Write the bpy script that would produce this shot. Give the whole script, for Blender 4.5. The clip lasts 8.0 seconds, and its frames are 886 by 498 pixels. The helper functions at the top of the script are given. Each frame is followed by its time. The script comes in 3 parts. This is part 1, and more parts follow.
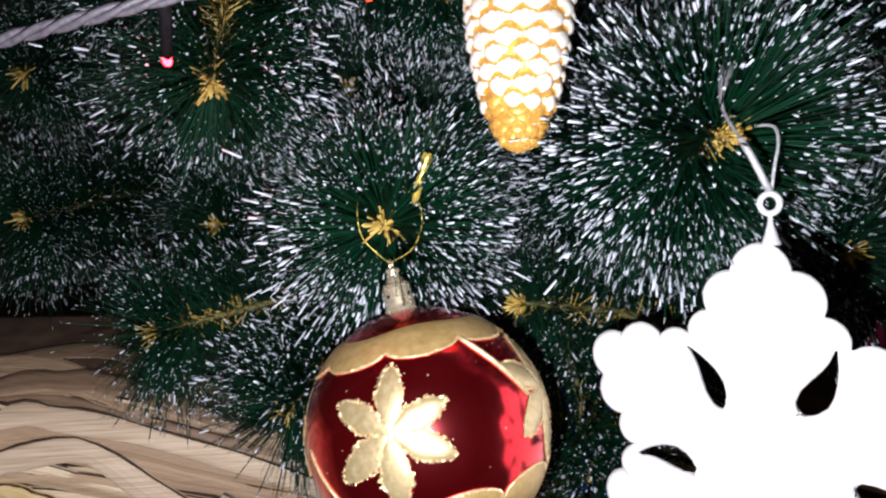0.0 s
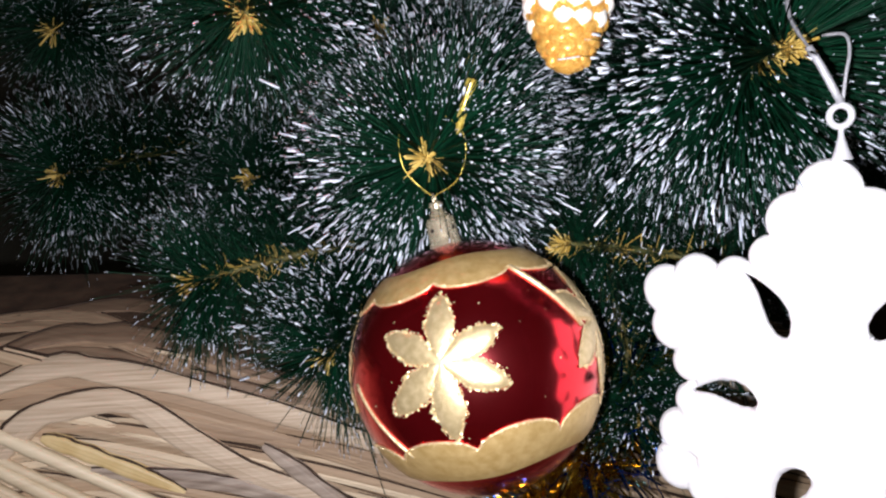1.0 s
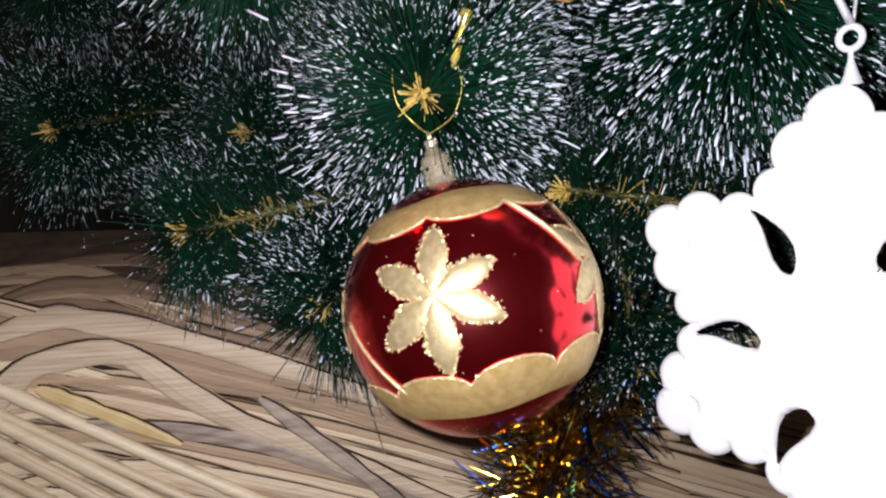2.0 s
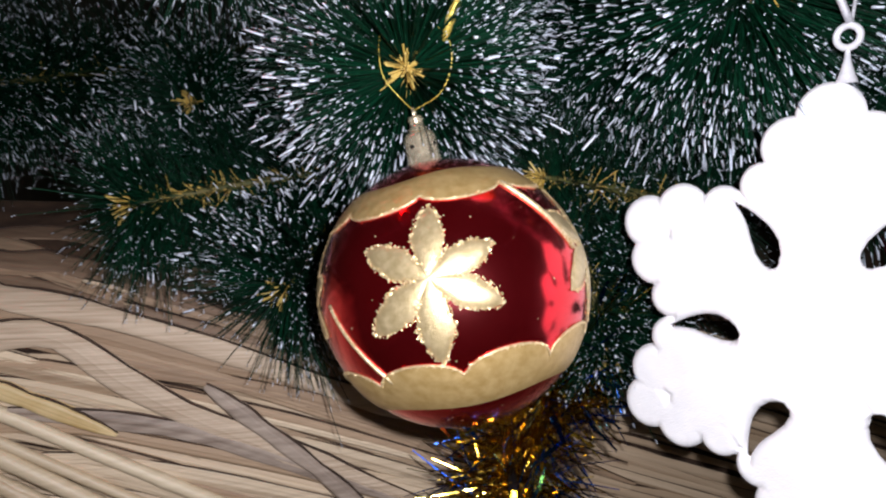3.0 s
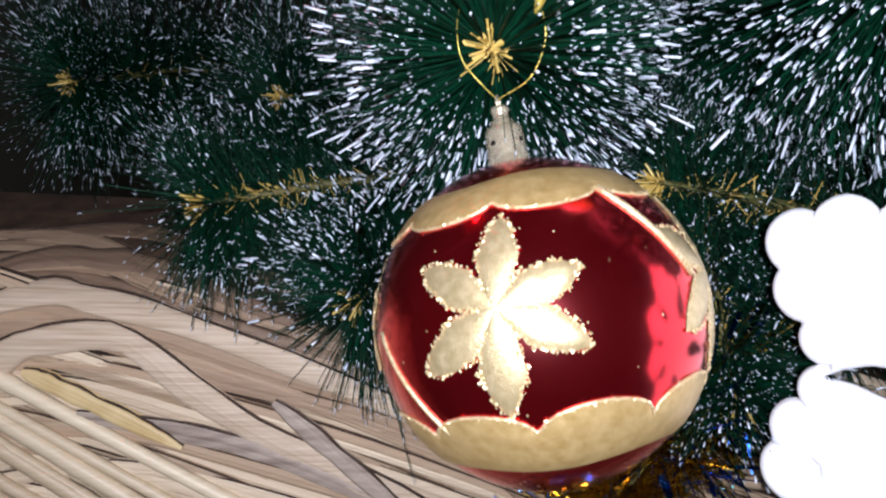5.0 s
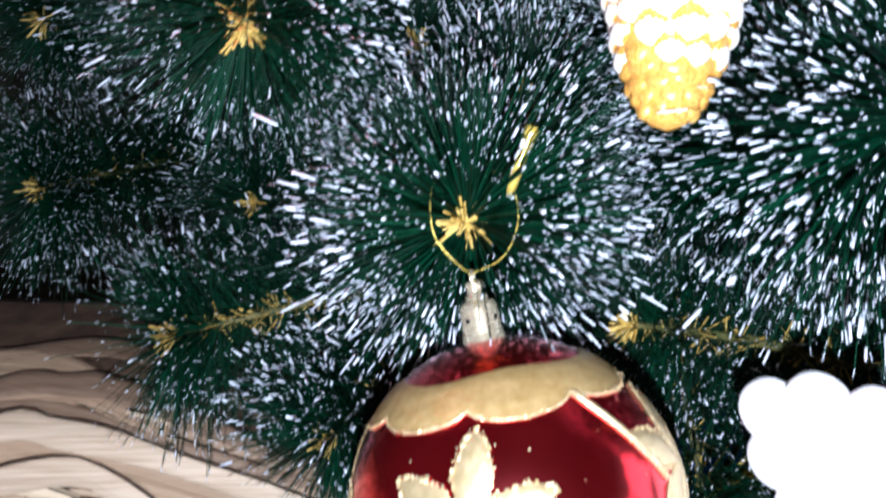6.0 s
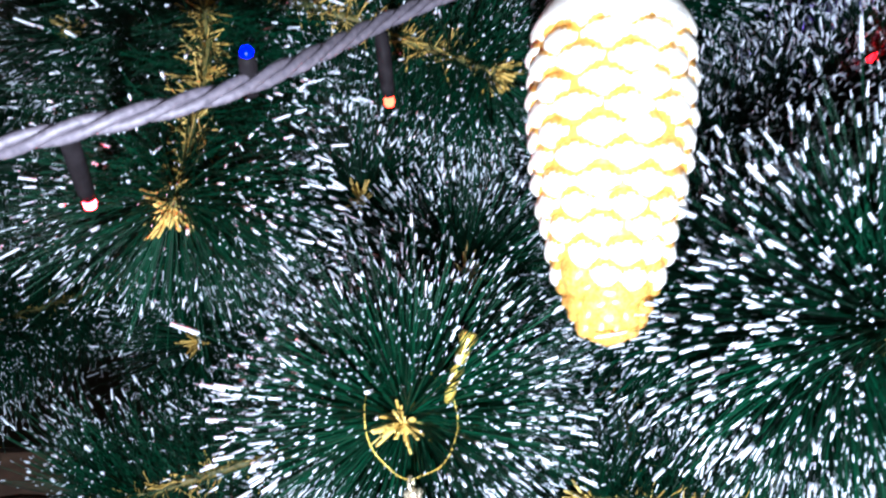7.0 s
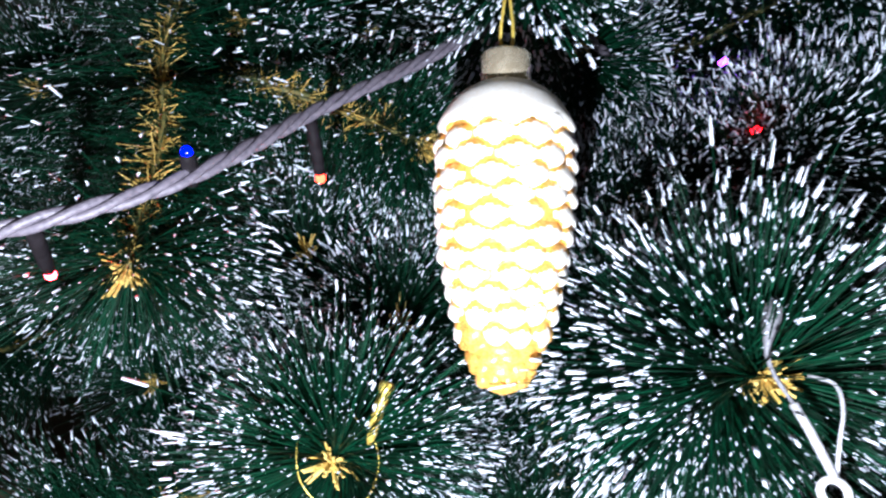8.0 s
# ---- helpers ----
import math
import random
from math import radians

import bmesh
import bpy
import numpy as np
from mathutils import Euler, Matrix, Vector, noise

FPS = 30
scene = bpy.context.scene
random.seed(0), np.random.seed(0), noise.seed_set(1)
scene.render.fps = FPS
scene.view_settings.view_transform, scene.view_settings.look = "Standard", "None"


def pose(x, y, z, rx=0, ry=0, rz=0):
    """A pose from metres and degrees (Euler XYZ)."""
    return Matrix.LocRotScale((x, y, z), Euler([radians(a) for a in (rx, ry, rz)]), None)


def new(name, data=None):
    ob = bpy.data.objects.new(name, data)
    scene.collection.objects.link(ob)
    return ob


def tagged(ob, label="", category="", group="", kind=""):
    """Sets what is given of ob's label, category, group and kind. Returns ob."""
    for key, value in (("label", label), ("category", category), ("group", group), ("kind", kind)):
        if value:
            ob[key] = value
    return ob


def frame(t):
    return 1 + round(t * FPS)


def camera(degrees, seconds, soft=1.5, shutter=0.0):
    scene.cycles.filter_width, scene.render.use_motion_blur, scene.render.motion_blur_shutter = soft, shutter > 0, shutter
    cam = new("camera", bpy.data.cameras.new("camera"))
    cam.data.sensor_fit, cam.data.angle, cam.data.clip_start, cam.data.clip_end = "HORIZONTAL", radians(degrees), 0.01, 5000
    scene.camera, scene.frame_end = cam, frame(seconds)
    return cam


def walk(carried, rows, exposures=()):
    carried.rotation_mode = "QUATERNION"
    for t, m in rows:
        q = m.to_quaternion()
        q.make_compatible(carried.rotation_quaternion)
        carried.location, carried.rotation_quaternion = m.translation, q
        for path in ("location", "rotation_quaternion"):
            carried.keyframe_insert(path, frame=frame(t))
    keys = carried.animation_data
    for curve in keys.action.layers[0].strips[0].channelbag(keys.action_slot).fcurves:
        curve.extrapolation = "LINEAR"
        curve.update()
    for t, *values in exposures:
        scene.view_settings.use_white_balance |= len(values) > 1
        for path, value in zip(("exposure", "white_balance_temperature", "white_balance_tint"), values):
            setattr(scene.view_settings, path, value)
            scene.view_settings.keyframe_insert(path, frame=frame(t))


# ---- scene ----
cam = camera(65.7, 8.0, soft=2.2, shutter=0.4)
ROWS = [
    (0.0, 0.0015, 0.0021, 1.0009, 0.24, 0.01, -0.04),
    (0.5, -0.0037, 0.0073, 0.9945, 1.40, -0.81, 0.65),
    (1.0, -0.0069, 0.0102, 0.9846, 2.04, -1.69, 0.94),
    (1.5, -0.0062, 0.0143, 0.9786, 2.56, -2.20, 0.97),
    (2.0, -0.0037, 0.0157, 0.9700, 2.54, -3.23, 1.03),
    (2.2, -0.0054, 0.0151, 0.9680, 2.53, -3.49, 0.91),
    (3.3, -0.0285, 0.0320, 0.9665, -5.75, -4.10, -1.85),
    (3.4, -0.0261, 0.0339, 0.9685, -5.27, -4.25, -1.70),
    (3.5, -0.0232, 0.0367, 0.9685, -4.40, -4.40, -1.75),
    (3.7, -0.0209, 0.0426, 0.9622, -2.64, -4.00, -2.35),
    (4.0, -0.0130, 0.0555, 0.9584, 0.55, -6.45, -2.15),
    (4.2, -0.0125, 0.0602, 0.9560, 2.37, -5.98, -2.34),
    (5.3, -0.0117, 0.0642, 0.9745, 6.42, -3.64, -2.75),
    (5.5, -0.0128, 0.0638, 0.9785, 6.08, -2.95, -2.95),
    (5.6, -0.0131, 0.0638, 0.9815, 6.02, -2.24, -3.10),
    (6.0, -0.0135, 0.0672, 1.0098, 4.16, -2.33, -2.23),
    (6.5, -0.0116, 0.0800, 1.0312, 3.32, -0.24, -1.29),
    (7.0, -0.0068, 0.0761, 1.0464, 1.56, 2.63, -1.30),
    (7.5, 0.0001, 0.0609, 1.0521, 0.97, 4.04, -1.05),
    (8.0, 0.0085, 0.0509, 1.0558, -0.46, 4.59, -1.00),
]
EXPOSURES = [(0.0, 0.10, 6300, 10), (1.0, 0.0, 6300, 11), (2.0, -0.08, 6300, 11), (3.4, -0.25, 6200, 11), (4.2, -0.18, 6200, 11), (5.5, 0.45, 5500, 9), (6.5, 0.95, 5500, 6), (7.2, 1.25, 5500, 7), (8.0, 1.2, 5700, 8)]
walk(cam, [(t, pose(x, y, z, 90 + pitch, roll, yaw)) for t, x, y, z, yaw, pitch, roll in ROWS], EXPOSURES)

# ---- light: a small white torch held by the viewer, a dark room ----
world = bpy.data.worlds.new("dark_room")
scene.world = world
world.use_nodes = True
world.node_tree.nodes["Background"].inputs[0].default_value = (0.55, 0.6, 1.0, 1)
world.node_tree.nodes["Background"].inputs[1].default_value = 0.002
torch = bpy.data.lights.new("torch", "POINT")
torch.energy, torch.color, torch.shadow_soft_size = 3.8, (1.0, 0.97, 0.99), 0.003
new("torch", torch).location = (-0.012, 0.036, 0.974)


# ---- materials ----
def nodes_of(name):
    m = bpy.data.materials.new(name)
    m.use_nodes = True
    t = m.node_tree
    return m, t, t.nodes["Principled BSDF"]


def mat(name, a, b, rough=0.5, metal=0.0, scale=200.0, bump=0.0, bump_scale=600.0, stretch=(1, 1, 1), island=False, by_object=False,
        coat=0.0, coat_rough=0.03, translucent=0.0, spec=0.5, rough_var=0.1, bump_dist=0.0005):
    """A surface that wavers between the colours a and b, with fine relief."""
    m, t, p = nodes_of(name)
    n, l = t.nodes, t.links
    co, mp = n.new("ShaderNodeTexCoord"), n.new("ShaderNodeMapping")
    mp.inputs["Scale"].default_value = stretch
    l.new(co.outputs["Object"], mp.inputs["Vector"])
    nz = n.new("ShaderNodeTexNoise")
    nz.inputs["Scale"].default_value, nz.inputs["Detail"].default_value = scale, 6
    l.new(mp.outputs[0], nz.inputs["Vector"])
    fac = nz.outputs["Fac"]
    if island or by_object:
        src = n.new("ShaderNodeNewGeometry").outputs["Random Per Island"] if island else n.new("ShaderNodeObjectInfo").outputs["Random"]
        mx = n.new("ShaderNodeMath")
        mx.operation = "MULTIPLY_ADD"
        l.new(src, mx.inputs[0])
        mx.inputs[1].default_value = 0.75
        sub = n.new("ShaderNodeMath")
        sub.operation = "MULTIPLY_ADD"
        l.new(fac, sub.inputs[0])
        sub.inputs[1].default_value, sub.inputs[2].default_value = 0.8, -0.28
        l.new(sub.outputs[0], mx.inputs[2])
        fac = mx.outputs[0]
    ramp = n.new("ShaderNodeMix")
    ramp.data_type = "RGBA"
    ramp.inputs[6].default_value, ramp.inputs[7].default_value = (*a, 1), (*b, 1)
    st = n.new("ShaderNodeMapRange")
    st.inputs[1].default_value, st.inputs[2].default_value = (0.0, 1.0) if (island or by_object) else (0.3, 0.7)
    l.new(fac, st.inputs[0])
    l.new(st.outputs[0], ramp.inputs[0])
    l.new(ramp.outputs[2], p.inputs["Base Color"])
    p.inputs["Metallic"].default_value = metal
    rr = n.new("ShaderNodeMapRange")
    rr.inputs[3].default_value, rr.inputs[4].default_value = max(0.02, rough - rough_var), min(1, rough + rough_var)
    l.new(nz.outputs["Fac"], rr.inputs[0])
    l.new(rr.outputs[0], p.inputs["Roughness"])
    p.inputs["Specular IOR Level"].default_value = spec
    p.inputs["Coat Weight"].default_value, p.inputs["Coat Roughness"].default_value = coat, coat_rough
    if translucent:
        p.inputs["Subsurface Weight"].default_value = translucent
        p.inputs["Subsurface Radius"].default_value = (0.002, 0.001, 0.0005)
    if bump:
        bz, bp = n.new("ShaderNodeTexNoise"), n.new("ShaderNodeBump")
        bz.inputs["Scale"].default_value, bz.inputs["Detail"].default_value = bump_scale, 4
        l.new(mp.outputs[0], bz.inputs["Vector"])
        bp.inputs["Strength"].default_value, bp.inputs["Distance"].default_value = bump, bump_dist
        l.new(bz.outputs["Fac"], bp.inputs["Height"])
        l.new(bp.outputs[0], p.inputs["Normal"])
    return m


def glitter(name, a, b, cell=2200.0, metal=0.55, rough=0.32, tilt=0.9):
    """Grains of glitter in glue: each cell has its own tilt and tint."""
    m, t, p = nodes_of(name)
    n, l = t.nodes, t.links
    co, vo = n.new("ShaderNodeTexCoord"), n.new("ShaderNodeTexVoronoi")
    vo.inputs["Scale"].default_value = cell
    l.new(co.outputs["Object"], vo.inputs["Vector"])
    mix = n.new("ShaderNodeMix")
    mix.data_type = "RGBA"
    mix.inputs[6].default_value, mix.inputs[7].default_value = (*a, 1), (*b, 1)
    sp = n.new("ShaderNodeSeparateColor")
    l.new(vo.outputs["Color"], sp.inputs[0])
    l.new(sp.outputs[0], mix.inputs[0])
    l.new(mix.outputs[2], p.inputs["Base Color"])
    bp = n.new("ShaderNodeBump")
    bp.inputs["Strength"].default_value, bp.inputs["Distance"].default_value = tilt, 0.0004
    l.new(sp.outputs[1], bp.inputs["Height"])
    l.new(bp.outputs[0], p.inputs["Normal"])
    p.inputs["Metallic"].default_value, p.inputs["Roughness"].default_value = metal, rough
    return m


def lit(name, colour, strength):
    m, t, p = nodes_of(name)
    p.inputs["Base Color"].default_value = (*[0.1 * c for c in colour], 1)
    p.inputs["Specular IOR Level"].default_value = 0.2
    p.inputs["Emission Color"].default_value = (*colour, 1)
    p.inputs["Emission Strength"].default_value = strength
    p.inputs["Roughness"].default_value = 0.15
    return m


GREEN = mat("needle_green", (0.0002, 0.003, 0.0015), (0.0022, 0.052, 0.022), 0.5, scale=300, island=True, spec=0.25)
FROST = mat("needle_frost", (0.52, 0.58, 0.70), (0.80, 0.85, 0.95), 0.55, scale=900, island=True, bump=0.4, bump_scale=3000)
GOLD_BRISTLE = mat("gold_bristle", (0.46, 0.29, 0.05), (0.80, 0.60, 0.18), 0.4, scale=400, island=True)
STEM = mat("stem_wire", (0.05, 0.07, 0.02), (0.16, 0.12, 0.03), 0.6, scale=500, bump=0.5, bump_scale=1500)
BARK = mat("trunk_paint", (0.03, 0.05, 0.03), (0.07, 0.08, 0.04), 0.7, scale=80, bump=0.3)
RED_GLASS = mat("red_mirror_glass", (0.66, 0.012, 0.022), (0.76, 0.020, 0.036), 0.13, 0.97, scale=60, coat=0.4, coat_rough=0.24, rough_var=0.03)
GOLD_GLUE = glitter("gold_glitter", (0.60, 0.43, 0.18), (0.95, 0.80, 0.52), metal=0.6, rough=0.38)
PALE_GOLD = mat("pale_gold_paint", (0.52, 0.40, 0.20), (0.68, 0.54, 0.31), 0.36, 0.65, scale=500, bump=0.3, bump_scale=2200)
GOLD_PAINT = mat("gold_paint", (0.44, 0.29, 0.10), (0.58, 0.41, 0.18), 0.42, 0.5, scale=350, bump=0.25, bump_scale=1800)
CAP_GOLD = mat("cap_foil", (0.66, 0.56, 0.38), (0.86, 0.76, 0.56), 0.26, 0.75, scale=500, bump=0.15, bump_scale=900)
THREAD_GOLD = glitter("gold_thread", (0.62, 0.42, 0.04), (0.98, 0.80, 0.20), 3500, 0.5, 0.3)
THREAD_SILVER = mat("silver_thread", (0.36, 0.36, 0.40), (0.66, 0.66, 0.70), 0.4, 0.3, scale=1500, bump=0.5, bump_scale=2500)
THREAD_GREY = mat("grey_thread", (0.09, 0.09, 0.10), (0.20, 0.20, 0.22), 0.5, 0.2, scale=1500, bump=0.5, bump_scale=2500)
FOAM = mat("white_foam", (0.84, 0.83, 0.86), (0.92, 0.91, 0.93), 0.8, scale=120, bump=0.5, bump_scale=1600, rough_var=0.05)
EYELET = mat("eyelet_plastic", (0.62, 0.62, 0.66), (0.78, 0.78, 0.82), 0.18, 0.2, scale=300)
AMBER = glitter("amber_glitter", (0.72, 0.30, 0.03), (0.98, 0.62, 0.16), 3600, 0.35, 0.36, 0.8)
AMBER_SCALE = glitter("amber_scale", (0.70, 0.28, 0.03), (0.98, 0.64, 0.17), 15, 0.35, 0.36, 0.8)
FROST_SCALE = glitter("frost_scale", (0.90, 0.84, 0.74), (0.97, 0.95, 0.90), 13, 0.10, 0.5, 0.4)
SCALE_FROST = glitter("frosted_scale", (0.90, 0.84, 0.74), (0.97, 0.95, 0.90), 1800, 0.10, 0.5, 0.5)
CABLE = mat("cable_grey", (0.07, 0.062, 0.08), (0.145, 0.128, 0.155), 0.5, scale=700, bump=0.4, bump_scale=1500)
SOCKET = mat("socket_black", (0.006, 0.005, 0.006), (0.014, 0.012, 0.014), 0.6, scale=300, spec=0.05)
FOIL_GOLD = mat("foil_gold", (0.34, 0.19, 0.02), (0.88, 0.64, 0.10), 0.14, 1.0, scale=300, island=True)
FOIL_BLUE = mat("foil_blue", (0.02, 0.07, 0.50), (0.06, 0.24, 0.90), 0.24, 1.0, scale=300, island=True)
STRAW = mat("straw", (0.38, 0.265, 0.165), (0.78, 0.62, 0.44), 0.6, scale=30, stretch=(1, 22, 22), by_object=True, bump=0.5, bump_scale=60)
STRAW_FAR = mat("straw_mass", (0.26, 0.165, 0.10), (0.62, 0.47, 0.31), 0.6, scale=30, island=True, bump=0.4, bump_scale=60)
# dark edge colour that stands in for the shadow between neighbouring reeds
STRAW_EDGE_SHADE = mat("straw_edge_shade", (0.016, 0.008, 0.005), (0.06, 0.032, 0.018), 0.8, scale=120, bump=0.5, bump_scale=400)
# darker straw tone for the upper rows: their shade is put into the colour
STRAW_SHADED = mat("shaded_straw", (0.16, 0.10, 0.065), (0.40, 0.28, 0.18), 0.65, scale=30, stretch=(1, 22, 22), by_object=True, bump=0.5, bump_scale=60)
# the shade seen between strips, put into a dark brown colour
STRAW_GAP = mat("straw_gap_shade", (0.035, 0.018, 0.010), (0.09, 0.05, 0.028), 0.85, scale=90, bump=0.6, bump_scale=300)
PLASTER = mat("room_plaster", (0.28, 0.265, 0.21), (0.34, 0.32, 0.26), 0.9, scale=4, bump=0.2, bump_scale=60)
BOARDS = mat("floor_laminate", (0.16, 0.09, 0.05), (0.26, 0.16, 0.09), 0.5, scale=6, stretch=(1, 12, 1), bump=0.1, bump_scale=30)
MAROON = mat("maroon_bauble", (0.10, 0.012, 0.03), (0.14, 0.02, 0.045), 0.25, 0.7, scale=80)


# ---- mesh helpers ----
class Geo:
    """Gathers vertices and faces of one mesh."""

    def __init__(self):
        self.v, self.f, self.m, self.count = [], [], [], 0

    def add(self, verts, faces, slot=0):
        verts = np.asarray(verts, float).reshape(-1, 3)
        self.v.append(verts)
        self.f.extend([tuple(int(i) + self.count for i in q) for q in faces])
        self.m.extend([slot] * len(faces))
        self.count += len(verts)
        return self

    def mesh(self, name, materials, smooth=True):
        me = bpy.data.meshes.new(name)
        me.from_pydata(np.concatenate(self.v).tolist(), [], self.f)
        for q in materials:
            me.materials.append(q)
        me.polygons.foreach_set("material_index", self.m)
        me.polygons.foreach_set("use_smooth", [smooth] * len(self.f))
        me.update()
        return me


def part(name, geo, material, parent=None, label="", smooth=True):
    mats = material if isinstance(material, (list, tuple)) else [material]
    ob = new(name, geo.mesh(name, mats, smooth) if isinstance(geo, Geo) else geo)
    if parent:
        ob.parent = parent
    if label:
        ob["label"] = label
    return ob


def thing(name, at, label, category, group="", kind=""):
    ob = new(name)
    ob.location = at
    ob.empty_display_size = 0.02
    return tagged(ob, label, category, group, kind)


def unit(v):
    v = np.asarray(v, float)
    return v / np.linalg.norm(v)


def frame_of(d):
    """Two directions square to d."""
    d = unit(d)
    a = np.cross(d, (0, 0, 1) if abs(d[2]) < 0.9 else (1, 0, 0))
    a = unit(a)
    return a, np.cross(a, d)


def tube(geo, pts, radii, sides=8, slot=0, close=True):
    """A round tube along pts."""
    pts = np.asarray(pts, float)
    radii = np.broadcast_to(radii, len(pts))
    tan = np.gradient(pts, axis=0)
    a = frame_of(tan[0])[0]
    verts = []
    for p, t, r in zip(pts, tan, radii):
        t = unit(t)
        a = unit(a - t * np.dot(a, t))
        b = np.cross(t, a)
        for k in range(sides):
            w = 2 * math.pi * k / sides
            verts.append(p + r * (math.cos(w) * a + math.sin(w) * b))
    n = len(pts)
    faces = [(i * sides + k, i * sides + (k + 1) % sides, (i + 1) * sides + (k + 1) % sides, (i + 1) * sides + k) for i in range(n - 1) for k in range(sides)]
    if close:
        faces += [tuple(range(sides))[::-1], tuple((n - 1) * sides + k for k in range(sides))]
    return geo.add(verts, faces, slot)


def lathe(geo, profile, seg=32, origin=(0, 0, 0), axis=(0, 0, 1), slot=0):
    """profile: (radius, height along the axis)."""
    a, b = frame_of(axis)
    d, o = unit(axis), np.asarray(origin, float)
    verts = [o + d * h + r * (math.cos(2 * math.pi * k / seg) * a + math.sin(2 * math.pi * k / seg) * b) for r, h in profile for k in range(seg)]
    n = len(profile)
    faces = [(i * seg + k, i * seg + (k + 1) % seg, (i + 1) * seg + (k + 1) % seg, (i + 1) * seg + k) for i in range(n - 1) for k in range(seg)]
    return geo.add(verts, faces, slot)


def spline(keys, n):
    """A smooth line through the keys (Catmull-Rom)."""
    k = np.asarray(keys, float)
    k = np.vstack([2 * k[0] - k[1], k, 2 * k[-1] - k[-2]])
    out = []
    for s in np.linspace(0, len(k) - 3 - 1e-6, n):
        i, u = int(s), s - int(s)
        p0, p1, p2, p3 = k[i:i + 4]
        out.append(0.5 * (2 * p1 + (p2 - p0) * u + (2 * p0 - 5 * p1 + 4 * p2 - p3) * u * u + (3 * p1 - p0 - 3 * p2 + p3) * u ** 3))
    return np.array(out)


def torus(geo, centre, normal, big, small, seg=24, sides=8, slot=0):
    a, b = frame_of(normal)
    nrm, c = unit(normal), np.asarray(centre, float)
    verts = []
    for k in range(seg):
        w = 2 * math.pi * k / seg
        out = math.cos(w) * a + math.sin(w) * b
        for j in range(sides):
            u = 2 * math.pi * j / sides
            verts.append(c + out * (big + small * math.cos(u)) + nrm * small * math.sin(u))
    faces = [(k * sides + j, k * sides + (j + 1) % sides, ((k + 1) % seg) * sides + (j + 1) % sides, ((k + 1) % seg) * sides + j) for k in range(seg) for j in range(sides)]
    return geo.add(verts, faces, slot)


def box(geo, lo, hi, slot=0):
    x0, y0, z0 = lo
    x1, y1, z1 = hi
    v = [(x0, y0, z0), (x1, y0, z0), (x1, y1, z0), (x0, y1, z0), (x0, y0, z1), (x1, y0, z1), (x1, y1, z1), (x0, y1, z1)]
    return geo.add(v, [(0, 3, 2, 1), (4, 5, 6, 7), (0, 1, 5, 4), (1, 2, 6, 5), (2, 3, 7, 6), (3, 0, 4, 7)], slot)


# ---- the room ----
def slab(name, lo, hi, material, label, category):
    return tagged(part(name, box(Geo(), lo, hi), material, smooth=False), label, category, kind="structure")


slab("floor", (-1.2, -0.9, -0.1), (1.2, 2.6, 0), BOARDS, "brown laminate floor of a dark room", "floor")
slab("ceiling", (-1.2, -0.9, 2.3), (1.2, 2.6, 2.4), PLASTER, "plain ceiling of a dark room", "ceiling")
slab("wall_north", (-1.3, 2.6, 0), (1.3, 2.7, 2.3), PLASTER, "plain grey-beige wall in the dark behind the tree", "wall")
slab("wall_south", (-1.3, -1.0, 0), (1.3, -0.9, 2.3), PLASTER, "plain grey-beige wall in the dark", "wall")
slab("wall_west", (-1.3, -0.9, 0), (-1.2, 2.6, 2.3), PLASTER, "plain grey-beige wall in the dark", "wall")
slab("wall_east", (1.2, -0.9, 0), (1.3, 2.6, 2.3), PLASTER, "plain grey-beige wall in the dark", "wall")

# ---- the tree ----
rng = np.random.default_rng(7)
TRUNK = np.array([0.04, 0.68])
tree = thing("christmas_tree", (TRUNK[0], TRUNK[1], 0), "dark green artificial pine tree with frosted white needle tips", "christmas tree")
TREE_INV = Matrix.Translation((-TRUNK[0], -TRUNK[1], 0))


def under_tree(ob, parent):
    ob.parent = parent
    ob.matrix_parent_inverse = TREE_INV if parent == tree else Matrix.Identity(4)
    return ob


g = Geo()
tube(g, [(TRUNK[0], TRUNK[1], z) for z in np.linspace(0.0, 1.75, 12)], np.linspace(0.02, 0.011, 12), 12)
under_tree(part("trunk", g, BARK), tree)
g = Geo()
for k in range(3):
    w = 2 * math.pi * k / 3 + 0.5
    tube(g, spline([(TRUNK[0], TRUNK[1], 0.12), (TRUNK[0] + 0.12 * math.cos(w), TRUNK[1] + 0.12 * math.sin(w), 0.09), (TRUNK[0] + 0.26 * math.cos(w), TRUNK[1] + 0.26 * math.sin(w), 0.008)], 10), 0.008, 8)
under_tree(part("stand", g, BARK), tree)


